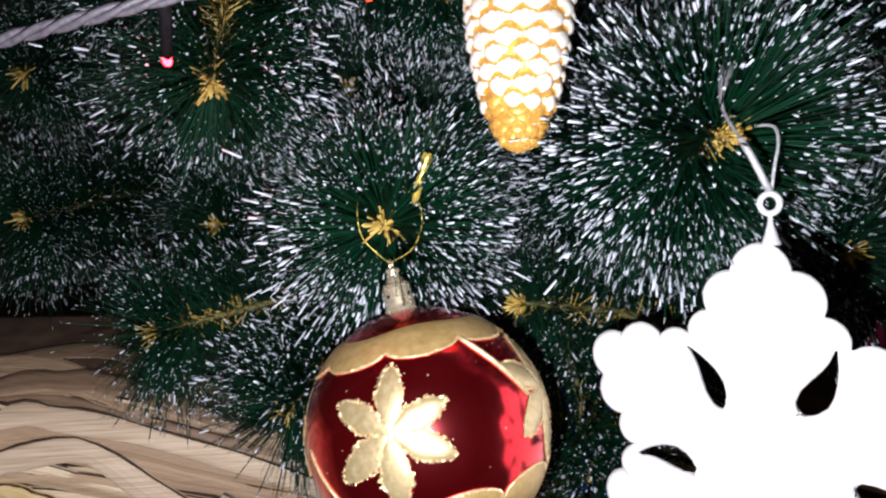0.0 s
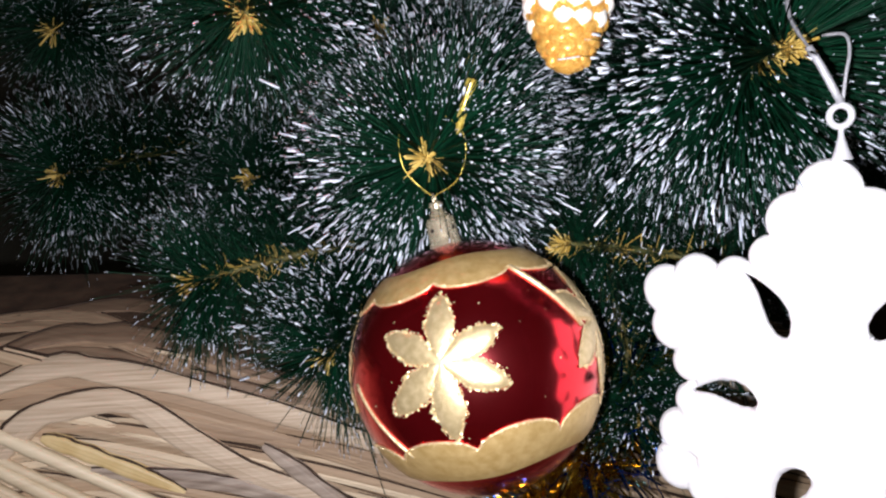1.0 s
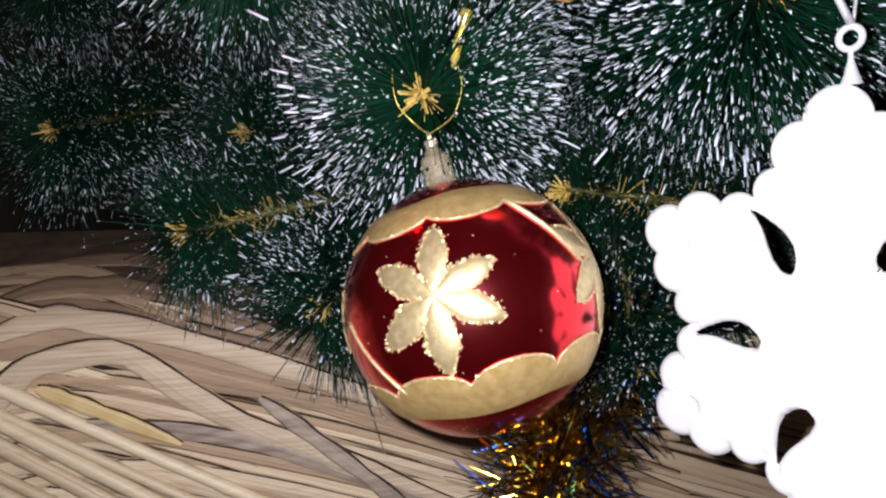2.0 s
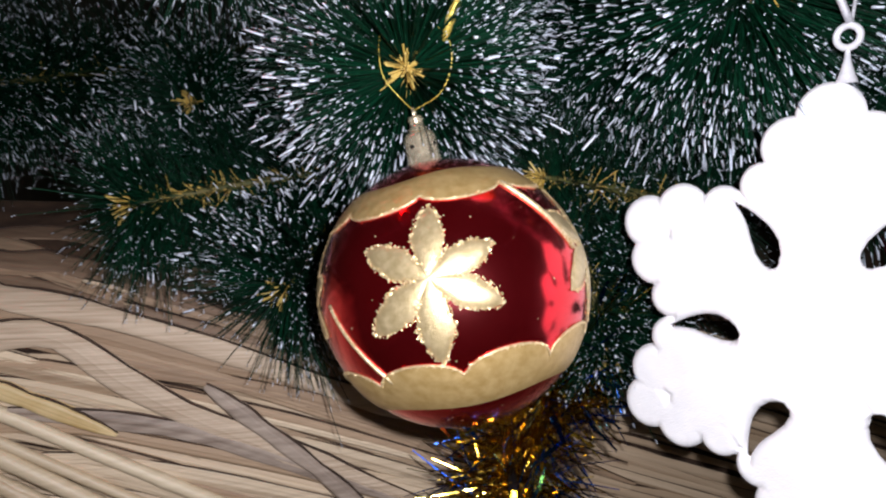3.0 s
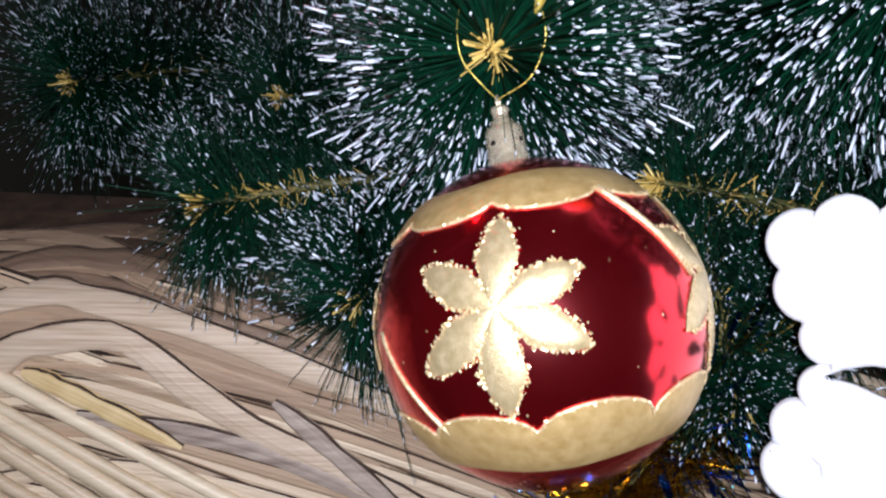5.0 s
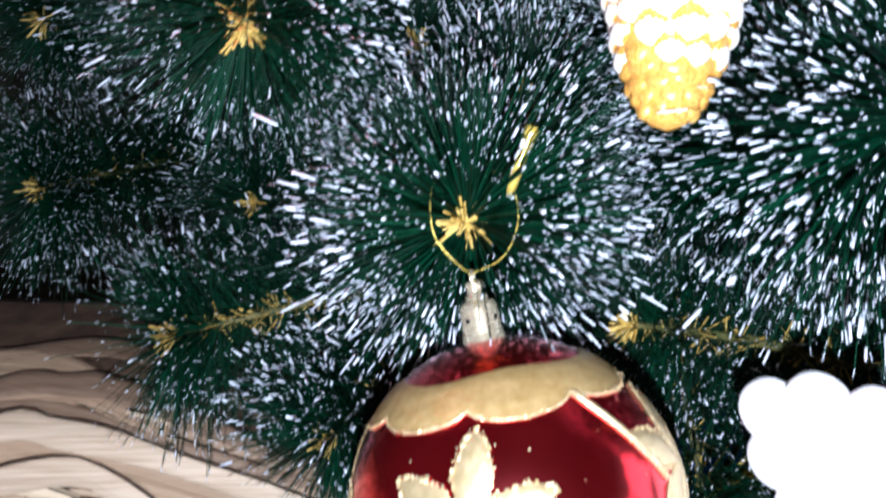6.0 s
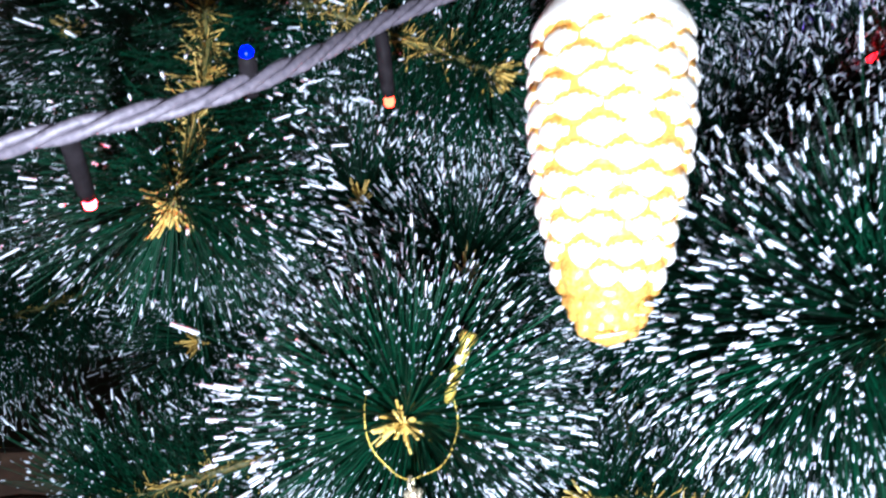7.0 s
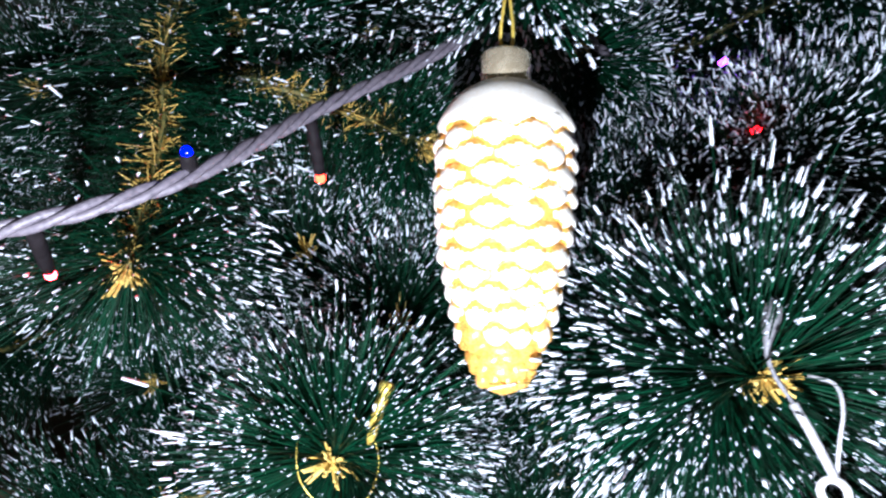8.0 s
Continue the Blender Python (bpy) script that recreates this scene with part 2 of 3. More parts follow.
def needles(geo, roots, ways, lengths, radius, frost, droop=0.06):
    """Thin tapered bristles; the outer end is frosted on a thicker last piece."""
    n = len(roots)
    a = np.cross(ways, (0.3, 0.5, 0.81))
    a /= np.linalg.norm(a, axis=1)[:, None]
    b = np.cross(ways, a)
    bend = rng.normal(0, 0.12, (n, 3)) + np.array((0, 0, -droop))
    stops = np.stack([np.zeros(n), 1 - frost, 1 - frost * 0.93, np.ones(n)], 1)
    snow = rng.uniform(2.0, 3.2, n)
    fat = np.stack([np.full(n, 1.0), np.full(n, 0.8), np.where(frost > 0.035, snow, 0.8), np.where(frost > 0.035, snow * 0.75, 0.6)], 1)
    rings = []
    for j in range(4):
        s = stops[:, j, None]
        mid = roots + ways * lengths[:, None] * s + bend * lengths[:, None] * s * s
        for k in range(3):
            w = 2 * math.pi * k / 3
            rings.append(mid + (radius * fat[:, j])[:, None] * (math.cos(w) * a + math.sin(w) * b))
    verts = np.stack(rings, 1).reshape(-1, 3)
    cell, slots = [], []
    for j in range(3):
        for k in range(3):
            cell.append((j * 3 + k, j * 3 + (k + 1) % 3, j * 3 + 3 + (k + 1) % 3, j * 3 + 3 + k))
            slots.append(0 if j == 0 else 1)
    cell = np.array(cell)
    faces = (cell[None] + 12 * np.arange(n)[:, None, None]).reshape(-1, 4) + geo.count
    geo.v.append(verts)
    geo.f.extend(map(tuple, faces.tolist()))
    geo.m.extend(slots * n)
    tips = (12 * np.arange(n)[:, None] + np.array((9, 10, 11))) + geo.count
    geo.f.extend(map(tuple, tips.tolist()))
    geo.m.extend([1] * n)
    geo.count += len(verts)


def branch(tip, way, brush=0.14, length=0.046, count=2200, frosty=1.0, tuft=1.0, low=0.7, duck=0.0, fat=1.0, bare=0.0, top=1.0):
    """A wired branch from the trunk to its tip, with a round brush of needles and a tuft of gold bristles."""
    tip, way, count = np.array(tip, float), unit(way), int(count * 2.3)
    inner = tip - way * brush * 0.75
    root = np.array((TRUNK[0], TRUNK[1], min(max(inner[2] + 0.05, 0.3), 1.7)))
    line = spline([root, root * 0.45 + inner * 0.55 + np.array((0, 0, 0.02)), inner, tip - way * brush * 0.3, tip], 40)
    stem = part("branch", tube(Geo(), line, np.linspace(0.0032, 0.0016, 40), 6), STEM)
    under_tree(stem, tree)
    # where along the line each needle roots
    seg = np.concatenate([[0], np.cumsum(np.linalg.norm(np.diff(line[::-1], axis=0), axis=1))])
    back = line[::-1]
    s = brush * rng.random(count) ** 1.15
    core = np.arange(count) < count // 3
    s[core] = rng.random(core.sum()) * 0.016
    s += 0.003
    pos = np.stack([np.interp(s, seg, back[:, k]) for k in range(3)], 1)
    ahead = np.stack([np.interp(s - 0.004, seg, back[:, k]) for k in range(3)], 1)
    behind = np.stack([np.interp(s + 0.006, seg, back[:, k]) for k in range(3)], 1)
    tan = ahead - behind
    tan /= np.linalg.norm(tan, axis=1)[:, None]
    a = np.cross(tan, (0.2, 0.1, 0.97))
    a /= np.linalg.norm(a, axis=1)[:, None]
    b = np.cross(tan, a)
    roll = rng.random(count) * 2 * math.pi
    lean = np.where(s < 0.010, np.radians(rng.uniform(56, 86, count)), np.radians(rng.normal(72, 9, count)))
    loose = rng.random(count) < 0.14
    lean = np.where(loose, np.radians(rng.uniform(24, 62, count)), lean)
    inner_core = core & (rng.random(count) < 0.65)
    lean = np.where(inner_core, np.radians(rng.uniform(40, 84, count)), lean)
    ways = tan * np.cos(lean)[:, None] + (a * np.cos(roll)[:, None] + b * np.sin(roll)[:, None]) * np.sin(lean)[:, None]
    pos = pos - tan * (duck * np.clip(-ways[:, 2] * 2.2 - 0.2, 0, 1))[:, None]
    keep = (ways[:, 1] > -0.62) | (rng.random(count) > bare)
    pos, ways, s, count = pos[keep], ways[keep], s[keep], int(keep.sum())
    inner_core = inner_core[keep]
    grow = length * np.where(loose[keep], rng.uniform(0.62, 1.0, count), rng.uniform(0.66, 1.08, count)) * np.where(inner_core, rng.uniform(0.6, 0.92, count), 1.0)
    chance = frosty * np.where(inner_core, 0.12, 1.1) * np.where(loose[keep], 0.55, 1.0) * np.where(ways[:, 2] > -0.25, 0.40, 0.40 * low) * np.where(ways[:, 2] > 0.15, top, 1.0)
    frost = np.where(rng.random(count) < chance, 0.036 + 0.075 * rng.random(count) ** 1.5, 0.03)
    g = Geo()
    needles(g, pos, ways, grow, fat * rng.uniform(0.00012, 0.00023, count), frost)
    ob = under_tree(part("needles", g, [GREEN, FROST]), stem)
    ob["kind"] = "stuff"
    # short gold bristles along the wire and a tuft at its end
    m = int(260 * tuft) + 10
    s = np.concatenate([rng.random(m) * brush * 0.95, rng.random(34) * 0.004 - 0.001])
    pos = np.stack([np.interp(s, seg, back[:, k]) for k in range(3)], 1)
    k = len(s)
    rnd = rng.normal(0, 1, (k, 3))
    rnd /= np.linalg.norm(rnd, axis=1)[:, None]
    aim = rnd + way * np.where(s < 0.006, 1.0, 0.5)[:, None]
    aim /= np.linalg.norm(aim, axis=1)[:, None]
    g = Geo()
    needles(g, pos, aim, np.where(s < 0.006, rng.uniform(0.004, 0.010, k), rng.uniform(0.004, 0.012, k)), np.where(s < 0.006, rng.uniform(0.00045, 0.0008, k), rng.uniform(0.0002, 0.00038, k)), np.full(k, 0.03), 0.0)
    ob = under_tree(part("bristle_tuft", g, [GOLD_BRISTLE, GOLD_BRISTLE], label="short gold bristles"), stem)
    ob["kind"] = "stuff"
    return stem


branch((-0.0212, 0.2530, 1.0098), (-0.05, -1, -0.10), 0.17, 0.047, 3100, duck=0.016, fat=1.1, low=1.25, top=0.3)
branch((0.0925, 0.2260, 1.0385), (0.12, -1, -0.05), 0.16, 0.054, 2800, duck=0.020, fat=1.2, low=0.6, top=1.15)
branch((-0.0885, 0.2656, 1.0636), (0.02, -0.45, -0.90), 0.17, 0.048, 1900, 0.7, 3.0, bare=0.75)
branch((-0.1350, 0.3220, 0.9620), (-0.80, -0.45, -0.20), 0.16, 0.046, 1500, 0.55, 1.2, low=0.15, bare=0.75)
branch((-0.0700, 0.3150, 0.9280), (-0.50, -0.60, -0.60), 0.14, 0.048, 1500, 1.0, 0.6, low=0.12)
branch((-0.2370, 0.3900, 1.0180), (-0.40, -0.80, -0.25), 0.16, 0.050, 1500, 0.42, 0.4, low=0.3)
branch((-0.2500, 0.4100, 1.1050), (-0.25, -0.65, -0.60), 0.16, 0.050, 1500, 0.36, 0.4)
branch((0.0340, 0.3000, 0.9776), (-0.90, -0.30, 0.10), 0.13, 0.036, 800, 0.35, 0.6, bare=0.5)
branch((0.0670, 0.3070, 0.9020), (0.10, -0.45, -0.88), 0.15, 0.040, 1300, 0.5, 0.7)
branch((-0.0694, 0.3101, 1.1637), (-0.20, -0.80, -0.35), 0.15, 0.048, 1700, 0.8)
branch((0.0688, 0.3420, 1.1680), (0.10, -0.90, 0.10), 0.14, 0.048, 2000, 1.9)
branch((0.0330, 0.2420, 1.1600), (0.05, -0.90, -0.10), 0.14, 0.032, 1300, 1.3, 0.3, fat=1.3)
branch((0.0030, 0.2930, 1.1130), (0.85, -0.30, -0.40), 0.12, 0.038, 1000, 0.8, 1.5, bare=0.5)
branch((-0.0050, 0.3050, 1.0480), (0.25, -0.90, 0.15), 0.13, 0.046, 1900, 1.4, 0.2)
branch((-0.0460, 0.3350, 1.0760), (0.10, -0.90, 0.25), 0.13, 0.046, 1600, 1.3, 0.2)
branch((0.1750, 0.3200, 1.1950), (0.55, -0.75, 0.10), 0.15, 0.050, 2200, 2.2, 0.3)
branch((0.2050, 0.2850, 1.1250), (0.85, -0.45, 0.20), 0.22, 0.050, 3200, 2.2, 0.4)
branch((0.1480, 0.3050, 1.1120), (0.60, -0.70, 0.30), 0.15, 0.050, 2300, 2.2, 0.3)
branch((0.1750, 0.3000, 1.0000), (0.45, -0.85, -0.10), 0.15, 0.048, 1700, 1.1, 0.4)
branch((-0.1300, 0.3950, 1.0150), (-0.30, -0.85, -0.10), 0.15, 0.050, 1500, 0.45, 0.3)
branch((-0.1750, 0.3600, 1.1500), (-0.40, -0.75, -0.20), 0.15, 0.050, 1600, 0.7, 0.4)
branch((0.0400, 0.3900, 1.0700), (0.10, -0.95, 0.05), 0.14, 0.050, 1400, 1.0, 0.3)
branch((0.1200, 0.3600, 0.9300), (0.30, -0.80, -0.40), 0.14, 0.046, 1300, 0.6, 0.5)
branch((-0.0300, 0.3900, 1.1900), (0.00, -0.90, 0.20), 0.14, 0.050, 1300, 0.9, 0.4)

# ---- the red bauble ----
BALL, R_BALL = np.array((-0.0047, 0.2446, 0.9379)), 0.0426
AX = unit((-0.0123, 0.0060, 0.0513))
C0 = unit((math.sin(radians(-14.9)) * math.cos(radians(13)), -math.cos(radians(-14.9)) * math.cos(radians(13)), math.sin(radians(13))))
E1 = unit(C0 - AX * np.dot(C0, AX))
E2 = np.cross(AX, E1)


def on_ball(lon, lat, lift=0.0):
    lo, la = radians(lon), radians(lat)
    return (R_BALL + lift) * ((E1 * math.cos(lo) + E2 * math.sin(lo)) * math.cos(la) + AX * math.sin(la))


bauble = thing("red_bauble", BALL, "shiny red glass ball with gold glitter flowers, hanging on gold thread", "christmas ornament")
g = Geo()
lathe(g, [(R_BALL * math.cos(a), R_BALL * math.sin(a)) for a in np.linspace(-math.pi / 2 + 0.001, math.pi / 2 - 0.001, 49)], 80, axis=AX)
part("glass_body", g, RED_GLASS, bauble)


def patch(rows):
    """A thin raised patch on the ball from rows of (lon, lat, lift)."""
    n, m = len(rows), len(rows[0])
    g = Geo()
    g.add([on_ball(*p) for r in rows for p in r], [(i * m + j, i * m + j + 1, (i + 1) * m + j + 1, (i + 1) * m + j) for i in range(n - 1) for j in range(m - 1)])
    return g


def band(edge_in, edge_out):
    rows = []
    for u in np.linspace(0, 1, 7):
        rows.append([(lo, edge_in(lo) * (1 - u) + edge_out(lo) * u, 0.00005 + 0.0005 * min(1, 5 * min(u, 1 - u) + 0.1)) for lo in np.linspace(0, 360, 241)])
    return patch(rows)


def bulge(lon, start, step):
    u = ((lon - start) / step) % 1.0
    return math.sqrt(max(0, 1 - (2 * u - 1) ** 2))


def top_in(lon):
    return 44 - 6.5 * bulge(lon, 1, 45)


def low_in(lon):
    return -31 + 9 * bulge(lon, 5, 40)


part("top_band", band(top_in, lambda lo: 56 + 1.5 * math.sin(radians(4 * lo))), GOLD_PAINT, bauble, "matt gold scalloped band")
part("bottom_band", band(low_in, lambda lo: -45 - 1.5 * math.sin(radians(4 * lo + 60))), GOLD_PAINT, bauble, "matt gold scalloped band")


def trail(name, pts, width):
    """A raised line of glitter on the ball."""
    g = Geo()
    tube(g, [on_ball(lo, la, 0.0002) for lo, la in pts], width, 6)
    return part(name, g, GOLD_GLUE, bauble, "line of gold glitter")


def grains(points, count, spread, sizes):
    """Single grains of glitter strewn along a line of points on the ball."""
    g = Geo()
    points = np.asarray(points)
    for k in range(count):
        u = rng.random() * (len(points) - 1.001)
        p = points[int(u)] + (points[int(u) + 1] - points[int(u)]) * (u % 1) + rng.normal(0, spread, 3)
        p = unit(p) * (R_BALL + 0.0004 + 0.0002 * rng.random())
        d = unit(unit(p) + rng.normal(0, 0.35, 3))
        a, b = frame_of(d)
        q = rng.uniform(*sizes)
        g.add([p + d * q * 0.5, p + a * q, p + b * q, p - a * q, p - b * q, p - d * q * 0.5], [(0, 1, 2), (0, 2, 3), (0, 3, 4), (0, 4, 1), (5, 2, 1), (5, 3, 2), (5, 4, 3), (5, 1, 4)])
    return g


trail("glitter_line", [(lo, top_in(lo)) for lo in np.linspace(0, 360, 241)], 0.00035)
trail("glitter_line", [(lo, low_in(lo)) for lo in np.linspace(0, 360, 241)], 0.00035)
for edge in (top_in, low_in):
    ob = part("glitter_edge", grains([on_ball(lo, edge(lo)) for lo in np.linspace(0, 360, 241)], 520, 0.0003, (0.0002, 0.00042)), GOLD_GLUE, bauble, "grains of gold glitter", smooth=False)
    ob["kind"] = "stuff"
# the tips of the painted petals about a flower's heart, as (lon, lat) offsets
PETALS = [(4.8, 36.4), (26.1, 16.4), (24.6, -5.6), (-2.2, -22.7), (-25.0, -7.8), (-24.5, 23.4)]
for turn in (0, 83, 180, 277):
    for lo, la in PETALS:
        c, t = on_ball(turn, 8.5), on_ball(turn + lo, la)
        axis = t - c
        long = np.linalg.norm(axis)
        side = unit(np.cross(c, axis))
        g = Geo()
        verts = []
        for u in np.linspace(0.0, 1.0, 13):
            half = long * 0.195 * (math.sin(math.pi * min(1, u * 0.93 + 0.07) ** 1.2) ** 0.8) + 0.0002
            half *= 1 + 0.06 * math.sin(u * 17 + lo)
            for w in np.linspace(-1, 1, 7):
                p = c + axis * u + side * half * w
                verts.append(unit(p) * (R_BALL + 0.0001 + 0.00065 * (1 - w * w) ** 0.5 * min(1, 6 * (1 - u) + 0.1)))
        g.add(verts, [(i * 7 + j, i * 7 + j + 1, (i + 1) * 7 + j + 1, (i + 1) * 7 + j) for i in range(12) for j in range(6)])
        petal = part("petal", g, PALE_GOLD, bauble, "pale gold painted petal")
        rim = [verts[i * 7] for i in range(13)] + [verts[i * 7 + 6] for i in range(12, -1, -1)]
        rim = [unit(p) * (R_BALL + 0.0004) for p in rim]
        ob = part("glitter_rim", grains(rim, 130, 0.0003, (0.00022, 0.00048)), GOLD_GLUE, petal, "grains of gold glitter", smooth=False)
        ob["kind"] = "stuff"
    if turn in (83, 277):
        continue
    trail("glitter_line", [(turn + 46 + 22 * u, 42 - 34 * u) for u in np.linspace(0, 1, 12)], 0.0009)
    trail("glitter_line", [(turn - 27 - 22 * u, -28 + 34 * u) for u in np.linspace(0, 1, 12)], 0.0006)
g = Geo()
for k in range(90):
    lo, la = rng.uniform(-180, 180), rng.uniform(-62, 40)
    c = on_ball(lo, la, 0.00008)
    a, b = frame_of(c)
    size = rng.uniform(0.00012, 0.00032)
    g.add([c + size * (math.cos(w) * a + math.sin(w) * b) + unit(c) * (0.0001 if w == 0 else 0) for w in (0, 1.05, 2.09, 3.14, 4.19, 5.24)], [(0, 1, 2, 3, 4, 5)])
part("glitter_specks", g, GOLD_GLUE, bauble, "loose grains of gold glitter")["kind"] = "stuff"
# metal cap: a ribbed cup with punched holes and a stepped neck that holds the ring
g = Geo()
lathe(g, [(0.0, 0.0530), (0.0030, 0.0529), (0.0041, 0.0526), (0.0049, 0.0518), (0.0052, 0.0505), (0.0053, 0.0450), (0.0055, 0.0436), (0.0060, 0.0420), (0.0062, 0.0408), (0.0056, 0.0408)], 36, axis=AX)
cap = part("cap", g, CAP_GOLD, bauble, "pale gold metal cap")
g = Geo()
lathe(g, [(0.0031, 0.0526), (0.0031, 0.0540), (0.0022, 0.0545), (0.0022, 0.0562), (0.0026, 0.0566), (0.0024, 0.0578), (0.0, 0.0581)], 20, axis=AX)
torus(g, AX * 0.0590, E2, 0.0019, 0.00045)
part("hanger_ring", g, CAP_GOLD, cap)
for k in range(4):
    w = radians(90 * k - 26)
    d = E1 * math.cos(w) + E2 * math.sin(w)
    g = Geo()
    lathe(g, [(0.0001, 0.0), (0.0007, 0.0), (0.0008, -0.0006)], 10, d * 0.00532 + AX * 0.0478, d)
    part("punched_hole", g, SOCKET, cap, "dark punched hole")
g = Geo()
HOOK = BALL + AX * 0.0600
for strand in ([HOOK, (-0.0105, 0.2475, 1.0010), (-0.0072, 0.2460, 1.0090), (-0.0074, 0.2450, 1.0150), (-0.0092, 0.2450, 1.0190), (-0.0135, 0.2470, 1.0230), (-0.0180, 0.2560, 1.0270)],
               [HOOK, (-0.0222, 0.2475, 0.9985), (-0.0282, 0.2465, 1.0050), (-0.0300, 0.2460, 1.0130), (-0.0295, 0.2500, 1.0200), (-0.0260, 0.2620, 1.0250)]):
    tube(g, spline([np.array(p) - BALL for p in strand], 30), 0.00017, 6)
part("thread_loop", g, THREAD_GOLD, bauble, "thin gold thread")
g = Geo()
line = spline([np.array(p) - BALL for p in ((-0.0096, 0.2445, 1.0170), (-0.0084, 0.2422, 1.0220), (-0.0066, 0.2410, 1.0280), (-0.0046, 0.2405, 1.0342))], 14)
tube(g, line, [0.0008, 0.0011, 0.0013, 0.0015, 0.0014, 0.0016, 0.0015, 0.0017, 0.0016, 0.0018, 0.0017, 0.0020, 0.0024, 0.0020], 7)
part("thread_end", g, THREAD_GOLD, bauble, "doubled gold thread with a frayed end")

# ---- the snowflake ----
FLAKE = np.array((0.1035, 0.2184, 0.929))
FN = unit((-0.768, -0.64, -0.10))
FU = unit(np.cross((0, 0, 1), -FN))
FV = np.cross(-FN, FU) * -1
if FV[2] < 0:
    FV = -FV
flake = thing("snowflake", FLAKE, "white foam snowflake with six scalloped arms, hanging on a silver cord", "christmas ornament")


# one arm: five rounded lobes, as (degrees off its middle line, distance from the centre, radius)
LOBES = [(0.0, 0.0650, 0.0094), (10.0, 0.0576, 0.0090), (-10.0, 0.0576, 0.0090), (21.6, 0.0488, 0.0071), (-21.6, 0.0488, 0.0071), (8.0, 0.047, 0.0116), (-8.0, 0.047, 0.0116)]
STEP = 0.0006
axis_u = np.arange(-0.0792, 0.0793, STEP)
UU, VV = np.meshgrid(axis_u, axis_u, indexing="ij")
reach = np.hypot(UU, VV)
around = np.degrees(np.arctan2(UU, VV))
field = reach - 0.0466
for k in range(6):
    for off, dist, rad in LOBES:
        w = radians(60 * k + off)
        field = np.minimum(field, np.hypot(UU - dist * math.sin(w), VV - dist * math.cos(w)) - rad)
# six curled drop-shaped holes, thick towards the middle and drawn out to a slit between the arms
hole_half = np.interp(reach, [0.0238, 0.0250, 0.0275, 0.0315, 0.0360, 0.0410, 0.0460, 0.0490, 0.0500, 0.0700], [-0.001, 0.0016, 0.0034, 0.0043, 0.0037, 0.0022, 0.0009, 0.0004, -0.001, -0.02])
swirl = 5.0 - 14.0 * np.clip((reach - 0.026) / 0.024, 0, 1) * (1 - np.clip((reach - 0.026) / 0.024, 0, 1))
off_axis = (around - swirl - 30 + 30) % 60 - 30
field = np.maximum(field, hole_half - np.abs(np.radians(off_axis)) * reach)
gu, gv = np.gradient(field, STEP)
rim = (field > 0) & (field < 1.6 * STEP)
push = np.where(rim, field, 0) / np.maximum(gu ** 2 + gv ** 2, 0.2)
UU, VV = UU - gu * push, VV - gv * push
high = 0.0036 * np.sqrt(1 - (1 - np.clip(-field / 0.0034, 0, 1)) ** 2)
n = len(axis_u)
usable, inside = field < 1.6 * STEP, field < 0
index = np.arange(n * n).reshape(n, n)
quad = np.stack([index[:-1, :-1], index[1:, :-1], index[1:, 1:], index[:-1, 1:]], -1)
ok = usable[:-1, :-1] & usable[1:, :-1] & usable[1:, 1:] & usable[:-1, 1:] & (inside[:-1, :-1] | inside[1:, :-1] | inside[1:, 1:] | inside[:-1, 1:])
quad = quad[ok]
used, inverse = np.unique(quad, return_inverse=True)
quad = inverse.reshape(-1, 4)
flat = (UU.ravel()[used, None] * FU + VV.ravel()[used, None] * FV)
g = Geo()
g.add(flat + high.ravel()[used, None] * FN, quad.tolist())
g.add(flat - high.ravel()[used, None] * FN, quad[:, ::-1].tolist())
part("foam_body", g, FOAM, flake)
RING = np.array((0.0992, 0.2096, 1.0147)) - FLAKE
g = Geo()
torus(g, RING, FN, 0.0030, 0.0010)
tube(g, [RING - FV * 0.0036, RING - FV * 0.0060, RING - FV * 0.0095, RING - FV * 0.0125], [0.0007, 0.0009, 0.0019, 0.0030], 10)
part("eyelet", g, EYELET, flake, "clear silver eyelet")
g = Geo()
tube(g, [np.array(p) - FLAKE for p in ((0.0988, 0.2085, 1.0182), (0.0962, 0.2088, 1.0235), (0.0935, 0.2092, 1.0290), (0.0905, 0.2100, 1.0345))], 0.0011, 8)
part("cord", g, THREAD_SILVER, flake, "thick silver cord")
g = Geo()
tube(g, spline([np.array(p) - FLAKE for p in ((0.0905, 0.2100, 1.0345), (0.0865, 0.2105, 1.0410), (0.0850, 0.2105, 1.0460), (0.0860, 0.2110, 1.0515), (0.0880, 0.2120, 1.0585))], 14),
     [0.0005, 0.0005, 0.0006, 0.0006, 0.0006, 0.0006, 0.0007, 0.0008, 0.0011, 0.0015, 0.0020, 0.0023, 0.0021, 0.0008], 8)
part("cord_end", g, THREAD_GREY, flake, "grey frayed cord end")
g = Geo()
tube(g, spline([np.array(p) - FLAKE for p in ((0.0995, 0.2090, 1.0180), (0.1005, 0.2092, 1.0260), (0.1020, 0.2100, 1.0330), (0.1022, 0.2130, 1.0385), (0.0990, 0.2190, 1.0400))], 16), 0.0005, 6)
part("cord_loop", g, THREAD_SILVER, flake, "thin silver cord")

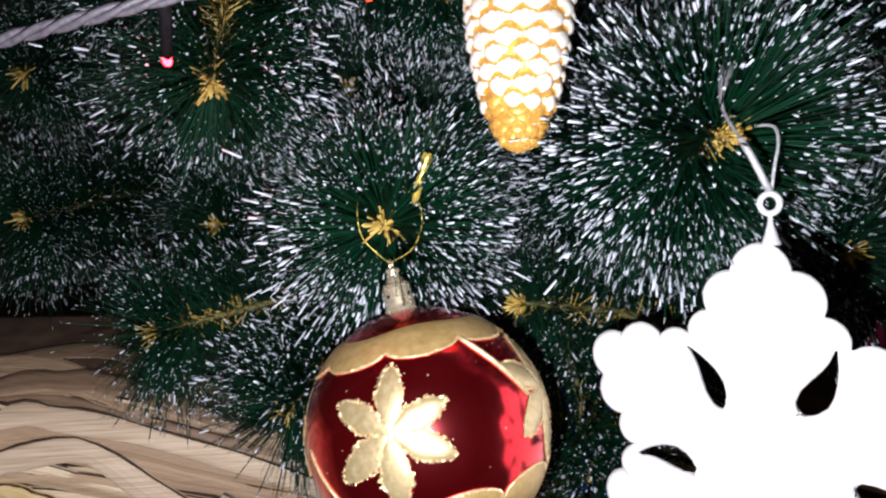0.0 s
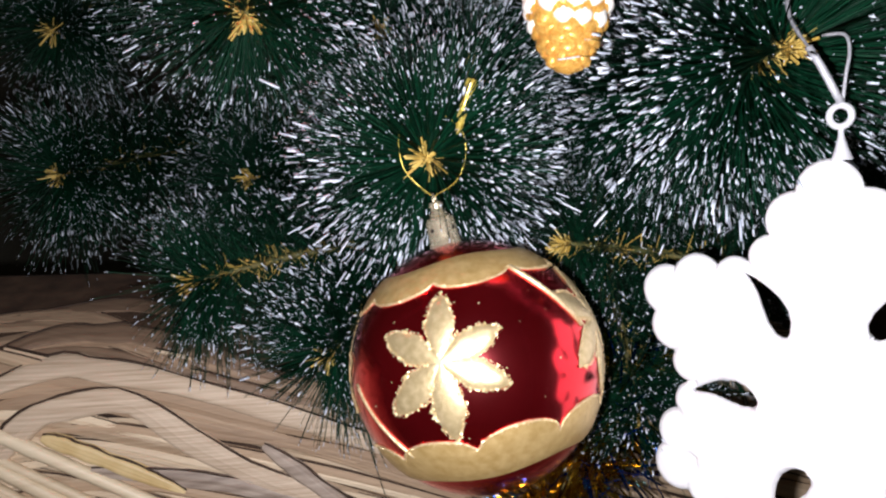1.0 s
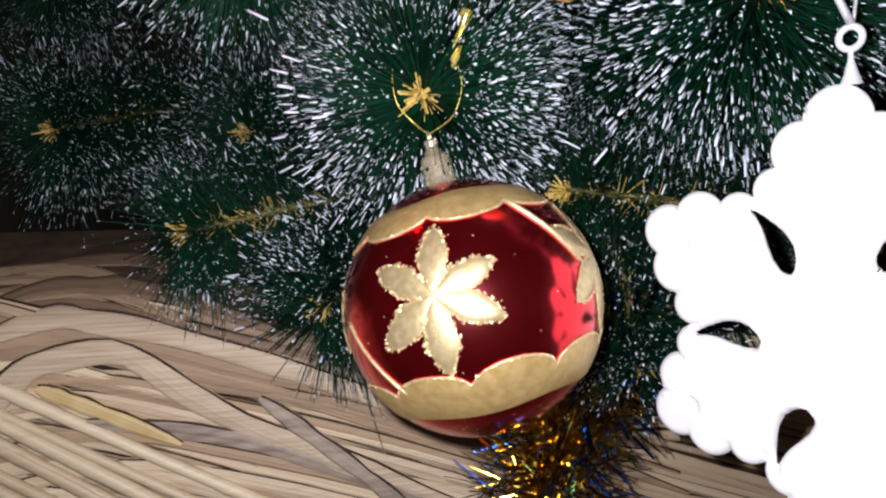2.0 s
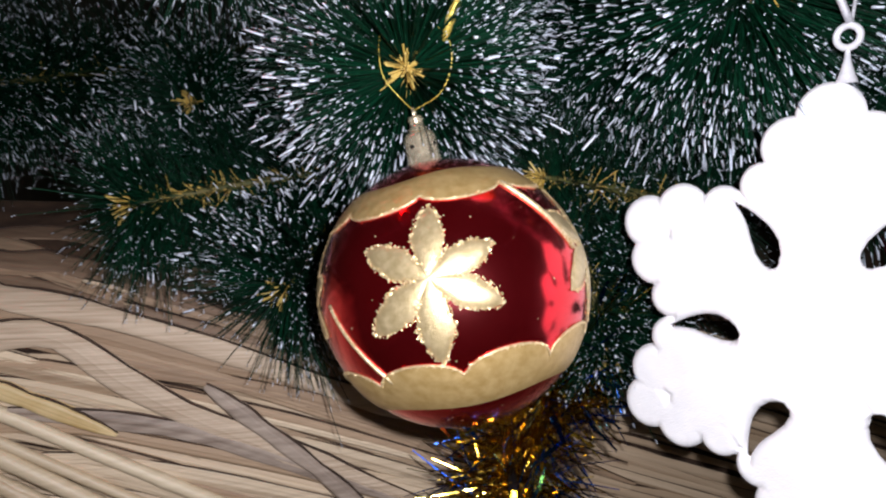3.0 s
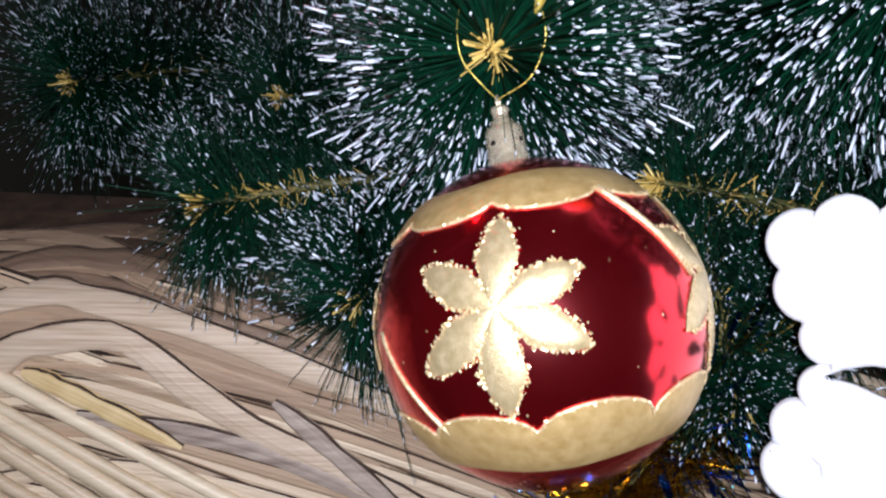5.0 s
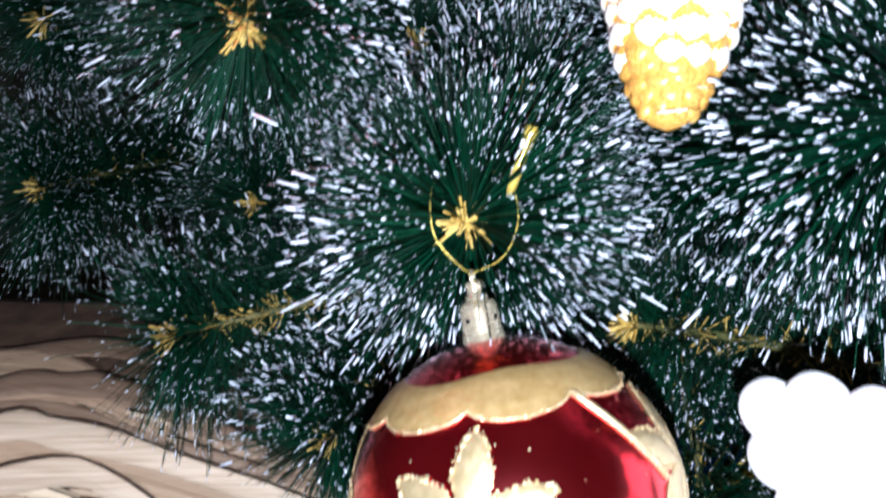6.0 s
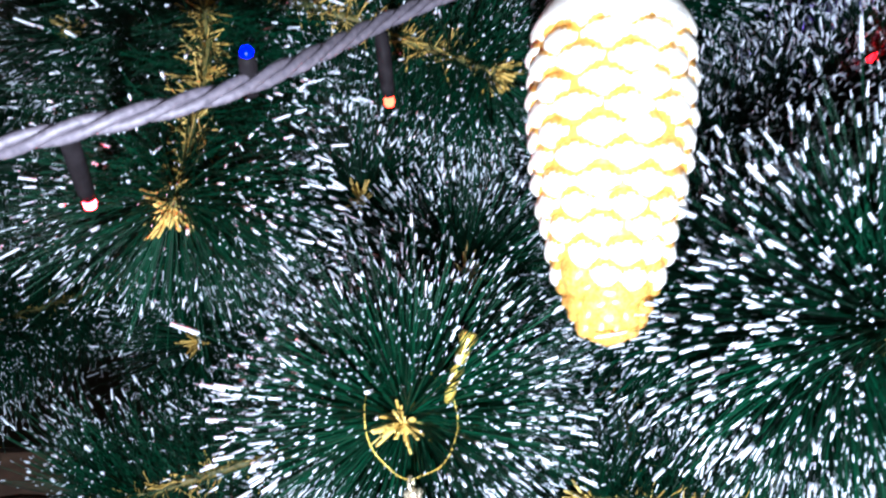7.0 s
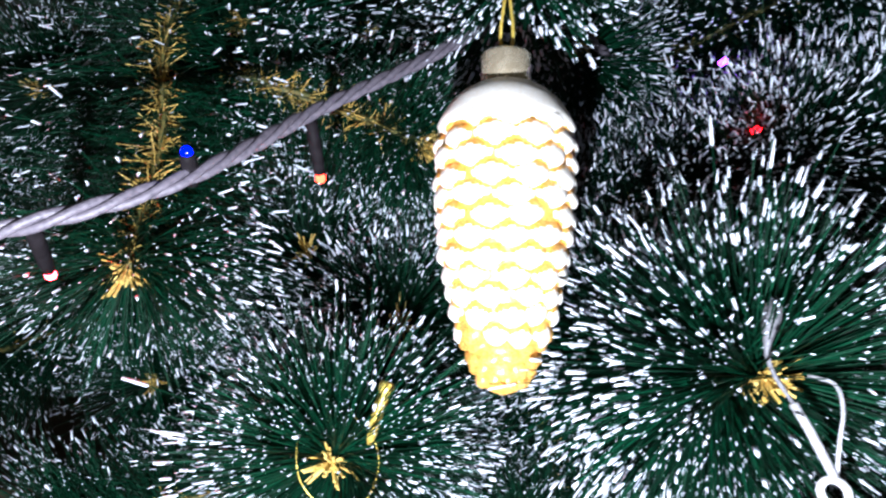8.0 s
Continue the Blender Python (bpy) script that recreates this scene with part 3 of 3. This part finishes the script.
# ---- the cone ----
CONE = np.array((0.0257, 0.2300, 1.0326))
cone = thing("cone_ornament", CONE, "amber gold glass pine cone with frosted scales and gold cap", "christmas ornament")
PROFILE = [(0.0, 0.0), (0.0026, 0.0004), (0.0050, 0.0022), (0.0074, 0.0065), (0.0102, 0.0130), (0.0128, 0.0215), (0.0150, 0.0320), (0.0165, 0.0430), (0.0172, 0.0540), (0.0171, 0.0630), (0.0160, 0.0705), (0.0133, 0.0766), (0.0090, 0.0805), (0.0060, 0.0822)]
hs, rs = [p[1] for p in PROFILE], [p[0] for p in PROFILE]
g = Geo()
lathe(g, [(max(float(np.interp(h, hs, rs)), 1e-4), h) for h in np.linspace(0, 0.0822, 70)], 48)
part("glass_body", g, AMBER, cone, "amber glass with glitter")


def scale_geo(slots):
    """A rounded scale that swells towards its lower lip, with an oval of frost on the swelling."""
    verts, rows, cols = [], 12, 11
    for i in range(rows):
        v = i / (rows - 1)
        half = 0.52 * (1 - (2 * v - 1) ** 2 * 0.85) ** 0.5
        for j in range(cols):
            q = -1 + 2 * j / (cols - 1)
            lift = math.sin(math.pi * min(1.0, 0.04 + 0.96 * v ** 1.5)) ** 0.8 * (1 - abs(q) ** 2.4)
            verts.append((q * half * (1 if i else 0.5), 0.5 - v + 0.10 * q * q * v, lift if 0 < i < rows - 1 and abs(q) < 1 else -0.25))
    geo = Geo()
    for i in range(rows - 1):
        for j in range(cols - 1):
            v, q = (i + 0.5) / (rows - 1), -1 + 2 * (j + 0.5) / (cols - 1)
            geo.f.append((i * cols + j, (i + 1) * cols + j, (i + 1) * cols + j + 1, i * cols + j + 1))
            geo.m.append(1 if ((v - 0.60) / 0.38) ** 2 + (q / 0.95) ** 2 < 1 else 0)
    geo.v.append(np.array(verts))
    geo.count = len(verts)
    return geo.mesh("scale", slots)


frosted, plain = scale_geo([AMBER_SCALE, FROST_SCALE]), scale_geo([AMBER_SCALE, AMBER_SCALE])
h, row = 0.0040, 0
while h < 0.0700:
    r = float(np.interp(h, hs, rs))
    slope = float(np.interp(h + 0.002, hs, rs) - np.interp(h - 0.002, hs, rs)) / 0.004
    small = h < 0.0145
    per = 9 if small else 10
    tall = 0.0046 if small else 0.0070
    for k in range(per):
        w = 2 * math.pi * (k + 0.5 * (row % 2) + 0.07 * rng.normal()) / per
        out = Vector((math.cos(w), math.sin(w), -slope)).normalized()
        across = Vector((-math.sin(w), math.cos(w), 0))
        up = out.cross(across)
        ob = new("scale", plain if small or (h < 0.020 and rng.random() < 0.5) else frosted)
        ob.parent = cone
        wide = 2 * math.pi * r / per * rng.uniform(0.86, 1.08)
        m = Matrix((across, up, out)).transposed().to_4x4()
        ob.matrix_basis = Matrix.Translation((math.cos(w) * r, math.sin(w) * r, h + 0.0004 * rng.normal())) @ m @ Matrix.Diagonal((wide, tall * rng.uniform(0.92, 1.08), (0.0014 if small else 0.0022) * rng.uniform(0.85, 1.1), 1))
    h += 0.0030 if small else 0.0049
    row += 1
g = Geo()
lathe(g, [(0.0064, 0.0808), (0.0068, 0.0812), (0.0066, 0.0850), (0.0067, 0.0895), (0.0060, 0.0905), (0.0, 0.0907)], 28)
part("cap", g, CAP_GOLD, cone, "gold metal cap")
g = Geo()
lathe(g, [(0.0178, 0.0688), (0.0182, 0.0700), (0.0172, 0.0722), (0.0148, 0.0762), (0.0115, 0.0793), (0.0085, 0.0811), (0.0060, 0.0822)], 40)
part("shoulder", g, SCALE_FROST, cone, "smooth white frosted shoulder")
g = Geo()
tube(g, spline([(-0.0013, 0, 0.090), (-0.0015, 0, 0.0965), (-0.0007, 0, 0.104), (0.0004, 0.003, 0.112), (0.0014, 0.002, 0.104), (0.0018, 0, 0.097), (0.0015, 0, 0.090)], 30), 0.0005, 6)
part("thread_loop", g, THREAD_GOLD, cone, "thin gold thread")

# ---- a dark bauble behind the snowflake ----
dark = thing("maroon_bauble", (0.205, 0.30, 0.961), "dark maroon glass ball hanging behind the snowflake", "christmas ornament")
g = Geo()
lathe(g, [(0.022 * math.cos(a), 0.022 * math.sin(a)) for a in np.linspace(-1.57, 1.57, 25)], 40)
part("glass_body", g, MAROON, dark)
g = Geo()
lathe(g, [(0.005, 0.0212), (0.0048, 0.0265), (0.0, 0.0267)], 20)
part("cap", g, CAP_GOLD, dark)
g = Geo()
tube(g, spline([(0, 0, 0.0265), (0.002, 0.004, 0.034), (0, 0.008, 0.042)], 10), 0.0004, 6)
part("thread_loop", g, THREAD_GOLD, dark)

# ---- the string of lights ----
lights = thing("string_lights", (-0.0488, 0.2063, 1.0894), "string of small coloured lights on a grey twisted cable", "string lights")
L0 = np.array((-0.0488, 0.2063, 1.0894))
ROUTE = spline([np.array(p) - L0 for p in ((-0.30, 0.250, 1.045), (-0.20, 0.212, 1.048), (-0.1280, 0.196, 1.0590), (-0.0805, 0.192, 1.0695), (-0.0500, 0.207, 1.0835), (-0.0265, 0.238, 1.1085), (0.0000, 0.262, 1.1310), (0.0270, 0.280, 1.1515), (0.0560, 0.310, 1.165), (0.10, 0.36, 1.160))], 220)
tan = np.gradient(ROUTE, axis=0)
run = np.concatenate([[0], np.cumsum(np.linalg.norm(np.diff(ROUTE, axis=0), axis=1))])
for k in range(3):
    pts = []
    for p, t, s in zip(ROUTE, tan, run):
        a, b = frame_of(t)
        w = 2 * math.pi * (s / 0.028 + k / 3)
        pts.append(p + 0.00115 * (math.cos(w) * a + math.sin(w) * b))
    part("wire", tube(Geo(), pts, 0.00105, 8), CABLE, lights)


def bulb(base, tip, colour, strength, label, glow=0.0):
    """A socket on the cable and its small domed bulb, which shines."""
    base, tip = np.array(base, float) - L0, np.array(tip, float) - L0
    d = unit(tip - base)
    long = np.linalg.norm(tip - base)
    g = Geo()
    lathe(g, [(0.0001, 0), (0.0017, 0.0004), (0.0019, long * 0.35), (0.0018, long * 0.72), (0.0015, long * 0.84), (0.0001, long * 0.85)], 16, base, d)
    s = part("socket", g, SOCKET, lights, "black plastic socket")
    g = Geo()
    lathe(g, [(0.0012, long * 0.80), (0.0014, long - 0.0012), (0.0010, long - 0.0004), (0.0001, long)], 14, base, d)
    part("bulb", g, lit("bulb_" + label.split()[0], colour, strength), s, label)


bulb((-0.0785, 0.197, 1.0710), (-0.0891, 0.2250, 1.0609), (1.0, 0.0030, 0.0050), 160.0, "red lit bulb")
bulb((-0.0275, 0.238, 1.1060), (-0.0262, 0.2500, 1.0905), (1.0, 0.012, 0.003), 24.0, "orange lit bulb")
bulb((-0.0500, 0.212, 1.0830), (-0.0488, 0.2035, 1.0900), (0.006, 0.006, 1.0), 3.0, "blue lit bulb")
bulb((0.1150, 0.350, 1.1520), (0.1284, 0.3300, 1.1604), (0.18, 0.02, 1.0), 20.0, "violet lit bulb")
bulb((0.1180, 0.320, 1.1180), (0.1273, 0.3000, 1.1231), (1.0, 0.001, 0.004), 14.0, "crimson lit bulb")
bulb((0.0250, 0.290, 0.8600), (0.0219, 0.2700, 0.8582), (1.0, 0.62, 0.03), 30.0, "yellow lit bulb")

# ---- the tinsel ----
tinsel = thing("tinsel_garland", (0.025, 0.29, 0.87), "gold foil tinsel garland with blue tips under the bauble", "tinsel")
T0 = np.array((0.025, 0.29, 0.87))
core = spline([np.array(p) - T0 for p in ((0.075, 0.330, 0.915), (0.045, 0.310, 0.893), (0.026, 0.295, 0.862), (0.020, 0.285, 0.82), (0.024, 0.290, 0.77), (0.050, 0.320, 0.73))], 60)
part("core", tube(Geo(), core, 0.0012, 6), STEM, tinsel)
for name, material, n, lo, hi in (("gold_foil", FOIL_GOLD, 4200, 0.014, 0.040), ("blue_foil", FOIL_BLUE, 900, 0.030, 0.042)):
    g = Geo()
    for k in range(n):
        i = rng.integers(0, 59)
        p = core[i] + (core[i + 1] - core[i]) * rng.random()
        d = unit(rng.normal(0, 1, 3))
        ln = rng.uniform(lo, hi)
        side = unit(np.cross(d, rng.normal(0, 1, 3))) * (rng.uniform(0.0002, 0.0004) if k % 9 else rng.uniform(0.0006, 0.0010))
        bend = rng.normal(0, 0.12, 3) * ln
        s0 = 0.0 if name == "gold_foil" else 0.55
        a0, a1, a2 = p + d * ln * s0, p + d * ln * (0.5 + s0 / 2) + bend * 0.4, p + d * ln + bend
        g.add([a0 - side, a0 + side, a1 - side * 1.1, a1 + side * 1.1, a2 - side * 0.6, a2 + side * 0.6], [(0, 1, 3, 2), (2, 3, 5, 4)])
    ob = part(name, g, material, tinsel, smooth=False)
    ob["kind"] = "stuff"

# ---- the straw screen ----
SLOPE = 0.20
SX = unit((1, SLOPE, 0))
SN = unit((SLOPE, -1, 0))


def on_screen(x, z, out=0.0):
    over = max(0.0, z - 0.908)
    return np.array((x, 0.356 + SLOPE * x + 26.0 * over * over, z)) + SN * out


screen = thing("straw_screen", on_screen(0, 0), "screen of tan straw and reed strips with dark gaps", "straw screen")
# added sheet behind the strips, dark so the gaps look shaded
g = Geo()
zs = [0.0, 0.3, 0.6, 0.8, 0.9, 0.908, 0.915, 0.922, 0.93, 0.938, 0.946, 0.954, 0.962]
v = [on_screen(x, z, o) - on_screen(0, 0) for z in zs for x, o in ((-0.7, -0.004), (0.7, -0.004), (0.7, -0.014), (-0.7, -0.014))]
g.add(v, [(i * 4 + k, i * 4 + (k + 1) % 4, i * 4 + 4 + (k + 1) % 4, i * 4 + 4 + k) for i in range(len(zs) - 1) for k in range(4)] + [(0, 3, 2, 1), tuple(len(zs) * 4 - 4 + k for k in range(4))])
part("backing", g, STRAW_GAP, screen, "dark brown sheet standing for the shade in the gaps", smooth=False)


def strip_geo(length, width, thick, kink, bow, seed):
    """A split reed: arched across, tapered, with a bend where it was folded."""
    r = np.random.default_rng(seed)
    g, n = Geo(), 14
    verts = []
    w0 = r.uniform(0, 6)
    for i in range(n):
        u = i / (n - 1)
        x = (u - 0.5) * length
        y = bow * length * math.sin(math.pi * u) + 0.04 * width * math.sin(9 * u + w0)
        if kink and u < 0.3:
            y -= kink * (0.3 - u) * length
        half = width / 2 * (0.35 + 0.65 * min(1, 6 * u, 5 * (1 - u) + 0.1)) * (1 + 0.10 * math.sin(6 * u + w0))
        for j in range(7):
            q = -1 + j / 3
            verts.append((x, y + half * q, thick * (1 - q * q) ** 0.6 if abs(q) < 1 else -0.0015))
    # the last row of faces carries the painted gap shadow
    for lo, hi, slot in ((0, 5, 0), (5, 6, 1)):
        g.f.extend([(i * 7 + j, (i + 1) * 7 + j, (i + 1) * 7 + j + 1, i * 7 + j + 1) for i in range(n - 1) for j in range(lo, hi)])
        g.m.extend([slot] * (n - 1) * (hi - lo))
    g.v.append(np.array(verts))
    g.count = len(verts)
    return g


KINDS = [(0.0075, 0.0022, 0, 0.01), (0.0055, 0.0022, 0, 0.02), (0.0095, 0.0012, 0, 0.03), (0.0065, 0.0025, 0, -0.01), (0.0120, 0.0010, 0.9, 0.03), (0.0100, 0.0010, 0.6, 0.02), (0.0045, 0.0020, 0, 0.0), (0.0085, 0.0014, 0.3, 0.04)]
strips = [strip_geo(0.2, w, t, k, b, 30 + i).mesh("straw_strip", [STRAW, STRAW_EDGE_SHADE]) for i, (w, t, k, b) in enumerate(KINDS)]
base = Matrix((SX, (0, 0, 1), SN)).transposed().to_4x4()
count = 0
for z in np.arange(0.762, 0.886, 0.0043):
    for x in np.arange(-0.42, 0.30, 0.125):
        if count >= 285:
            break
        xx, zz = x + rng.uniform(-0.06, 0.06), z + rng.normal(0, 0.0015)
        kind = rng.choice([0, 1, 3, 3, 6, 1, 0, 3, 7])
        angle = -18 + rng.normal(0, 1.5) - (14 if rng.random() < 0.04 else 0)
        ob = new("straw_strip", strips[kind])
        ob.parent = screen
        ob.matrix_basis = Matrix.Translation(Vector(on_screen(xx, zz, rng.uniform(-0.003, 0.002)) - on_screen(0, 0))) @ base @ pose(0, 0, 0, 0, 0, angle) @ Matrix.Diagonal((rng.uniform(1.3, 2.1), rng.uniform(0.85, 1.2), 0.9, 1))
        count += 1


def husk(route, width, out, material=STRAW, label="", edge=0.0007):
    """A long folded leaf or split reed with lengthwise ribs, laid over the rest; route: (x, z) on the screen."""
    n, cols = 26, 13
    line = spline([(x, z, 0) for x, z in route], n)
    tan = np.gradient(line, axis=0)
    ribs = rng.uniform(0.0, 0.0007, cols)
    frayed = rng.uniform(0.0, 0.16, n)
    g, verts = Geo(), []
    for i, (p, t) in enumerate(zip(line, tan)):
        t = unit(t)
        half = width / 2 * min(1, 0.35 + 0.2 * i, 0.2 + 0.2 * (n - 1 - i)) * (1 + 0.10 * math.sin(1.1 * i + 900 * width) - 0.5 * frayed[i])
        for j in range(cols):
            q = -1 + 2 * j / (cols - 1)
            x, z = p[0] - t[1] * half * q, p[1] + t[0] * half * q
            verts.append(on_screen(x, z, out + (0.0007 * (1 - q * q) + ribs[j] if 0 < j < cols - 1 else -0.003)) - on_screen(0, 0))
    g.add(verts, [(i * cols + j, (i + 1) * cols + j, (i + 1) * cols + j + 1, i * cols + j + 1) for i in range(n - 1) for j in range(cols - 1)])
    ob = part("straw_husk", g, material, screen, label)
    # a thin dark tube on the upper edge, drawn in place of a shadow line
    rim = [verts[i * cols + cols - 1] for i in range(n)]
    part("husk_shade_line", tube(Geo(), np.array(rim) + SN * 0.0028, [edge * (0.5 + 0.5 * abs(math.sin(0.7 * i + 700 * width))) for i in range(n)], 5), STRAW_EDGE_SHADE, ob, "dark shade line along a leaf edge")


HUSK = mat("pale_husk", (0.44, 0.32, 0.215), (0.69, 0.55, 0.41), 0.55, scale=30, stretch=(1, 1, 34), bump=0.5, bump_scale=90)
LEAF = mat("dry_leaf", (0.30, 0.20, 0.125), (0.52, 0.37, 0.24), 0.6, scale=30, stretch=(1, 1, 34), by_object=True, bump=0.5, bump_scale=90)
PALE = mat("pale_reed", (0.33, 0.225, 0.138), (0.79, 0.64, 0.455), 0.5, scale=30, stretch=(1, 1, 34), by_object=True, bump=0.6, bump_scale=110)
YELLOW = mat("yellow_reed", (0.50, 0.33, 0.12), (0.72, 0.56, 0.30), 0.5, scale=60, bump=0.4, bump_scale=200)
GREY = mat("grey_reed", (0.24, 0.18, 0.14), (0.46, 0.37, 0.30), 0.6, scale=60, stretch=(1, 1, 6), bump=0.4, bump_scale=200)
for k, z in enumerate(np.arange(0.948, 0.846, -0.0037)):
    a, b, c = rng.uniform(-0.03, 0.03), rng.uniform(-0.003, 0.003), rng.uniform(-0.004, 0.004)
    # reeds above this height get the shaded tone, imitating weaker light up there
    tone = STRAW_SHADED if z > 0.915 else (LEAF, PALE, PALE)[int(rng.integers(0, 3))]
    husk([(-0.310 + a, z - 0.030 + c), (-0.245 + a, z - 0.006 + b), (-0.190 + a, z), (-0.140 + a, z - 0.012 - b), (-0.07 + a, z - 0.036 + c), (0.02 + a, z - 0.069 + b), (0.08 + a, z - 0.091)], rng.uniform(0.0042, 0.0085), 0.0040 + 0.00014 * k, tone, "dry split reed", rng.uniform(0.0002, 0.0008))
husk([(-0.225, 0.876), (-0.2071, 0.9001), (-0.1903, 0.9069), (-0.1639, 0.908), (-0.1373, 0.888), (-0.1048, 0.868), (-0.05, 0.842), (-0.01, 0.824)], 0.0125, 0.0100, HUSK, "pale folded leaf")
husk([(-0.240, 0.908), (-0.2014, 0.924), (-0.1778, 0.922), (-0.1415, 0.914), (-0.0937, 0.897), (-0.03, 0.872), (0.02, 0.855)], 0.0105, 0.0097, HUSK, "pale folded leaf")
# a high leaf, painted in the same shaded tone
husk([(-0.235, 0.925), (-0.2102, 0.936), (-0.1868, 0.937), (-0.1653, 0.935), (-0.1336, 0.927), (-0.09, 0.912)], 0.008, 0.0080, STRAW_SHADED)
husk([(-0.1990, 0.8950), (-0.1800, 0.8860), (-0.1400, 0.8660)], 0.0075, 0.0115, YELLOW, "yellow reed")
husk([(-0.1060, 0.8850), (-0.0840, 0.8661), (-0.0524, 0.8384), (-0.02, 0.805)], 0.0080, 0.0120, GREY, "grey split reed")
husk([(-0.1800, 0.8780), (-0.1250, 0.8680), (-0.0900, 0.8560), (-0.02, 0.825)], 0.0085, 0.0100, GREY, "grey split reed")


def reed(x0, z0, x1, z1, radius, out, node):
    """A round straw with thickened nodes, dark below."""
    n = 60
    us = np.linspace(0, 1, n)
    pts = [on_screen(x0 + (x1 - x0) * u, z0 + (z1 - z0) * u + 0.0012 * math.sin(5 * u + node * 9), out) - on_screen(0, 0) for u in us]
    size = [radius * (1 + 0.05 * math.sin(11 * u + node * 20) + 0.16 * math.exp(-((u * 3.2 + node) % 1.0 - 0.5) ** 2 / 0.0009)) for u in us]
    part("reed", tube(Geo(), pts, size, 12), REED, screen, "round cream straw with nodes")


REED = mat("cream_reed", (0.46, 0.34, 0.21), (0.82, 0.69, 0.49), 0.42, scale=22, stretch=(1, 1, 24), by_object=True, bump=0.4, bump_scale=90)
for x0, z0, x1, z1, radius in ((-0.250, 0.9145, 0.020, 0.768, 0.0030), (-0.250, 0.9035, 0.000, 0.762, 0.0022), (-0.250, 0.9045, -0.030, 0.757, 0.0033), (-0.250, 0.8950, -0.045, 0.759, 0.0024),
                               (-0.250, 0.8905, -0.060, 0.766, 0.0032), (-0.250, 0.8800, -0.080, 0.766, 0.0026), (-0.250, 0.8720, -0.090, 0.766, 0.0030)):
    reed(x0, z0, x1, z1, radius, 0.0085 + radius * 0.4, rng.random())
g = Geo()
for k in range(420):
    q = strip_geo(0.26, rng.uniform(0.006, 0.011), 0.0018, 0, 0.02, 100 + k)
    p = q.v[0] @ np.array(Matrix.Rotation(radians(-17 + rng.normal(0, 4)), 3, "Z")).T @ np.array(base.to_3x3()).T + on_screen(rng.uniform(-0.55, 0.55), rng.uniform(0.03, 0.782), rng.uniform(-0.003, 0.002)) - on_screen(0, 0)
    g.add(p, q.f)
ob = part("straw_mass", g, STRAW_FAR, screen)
ob["kind"] = "stuff"
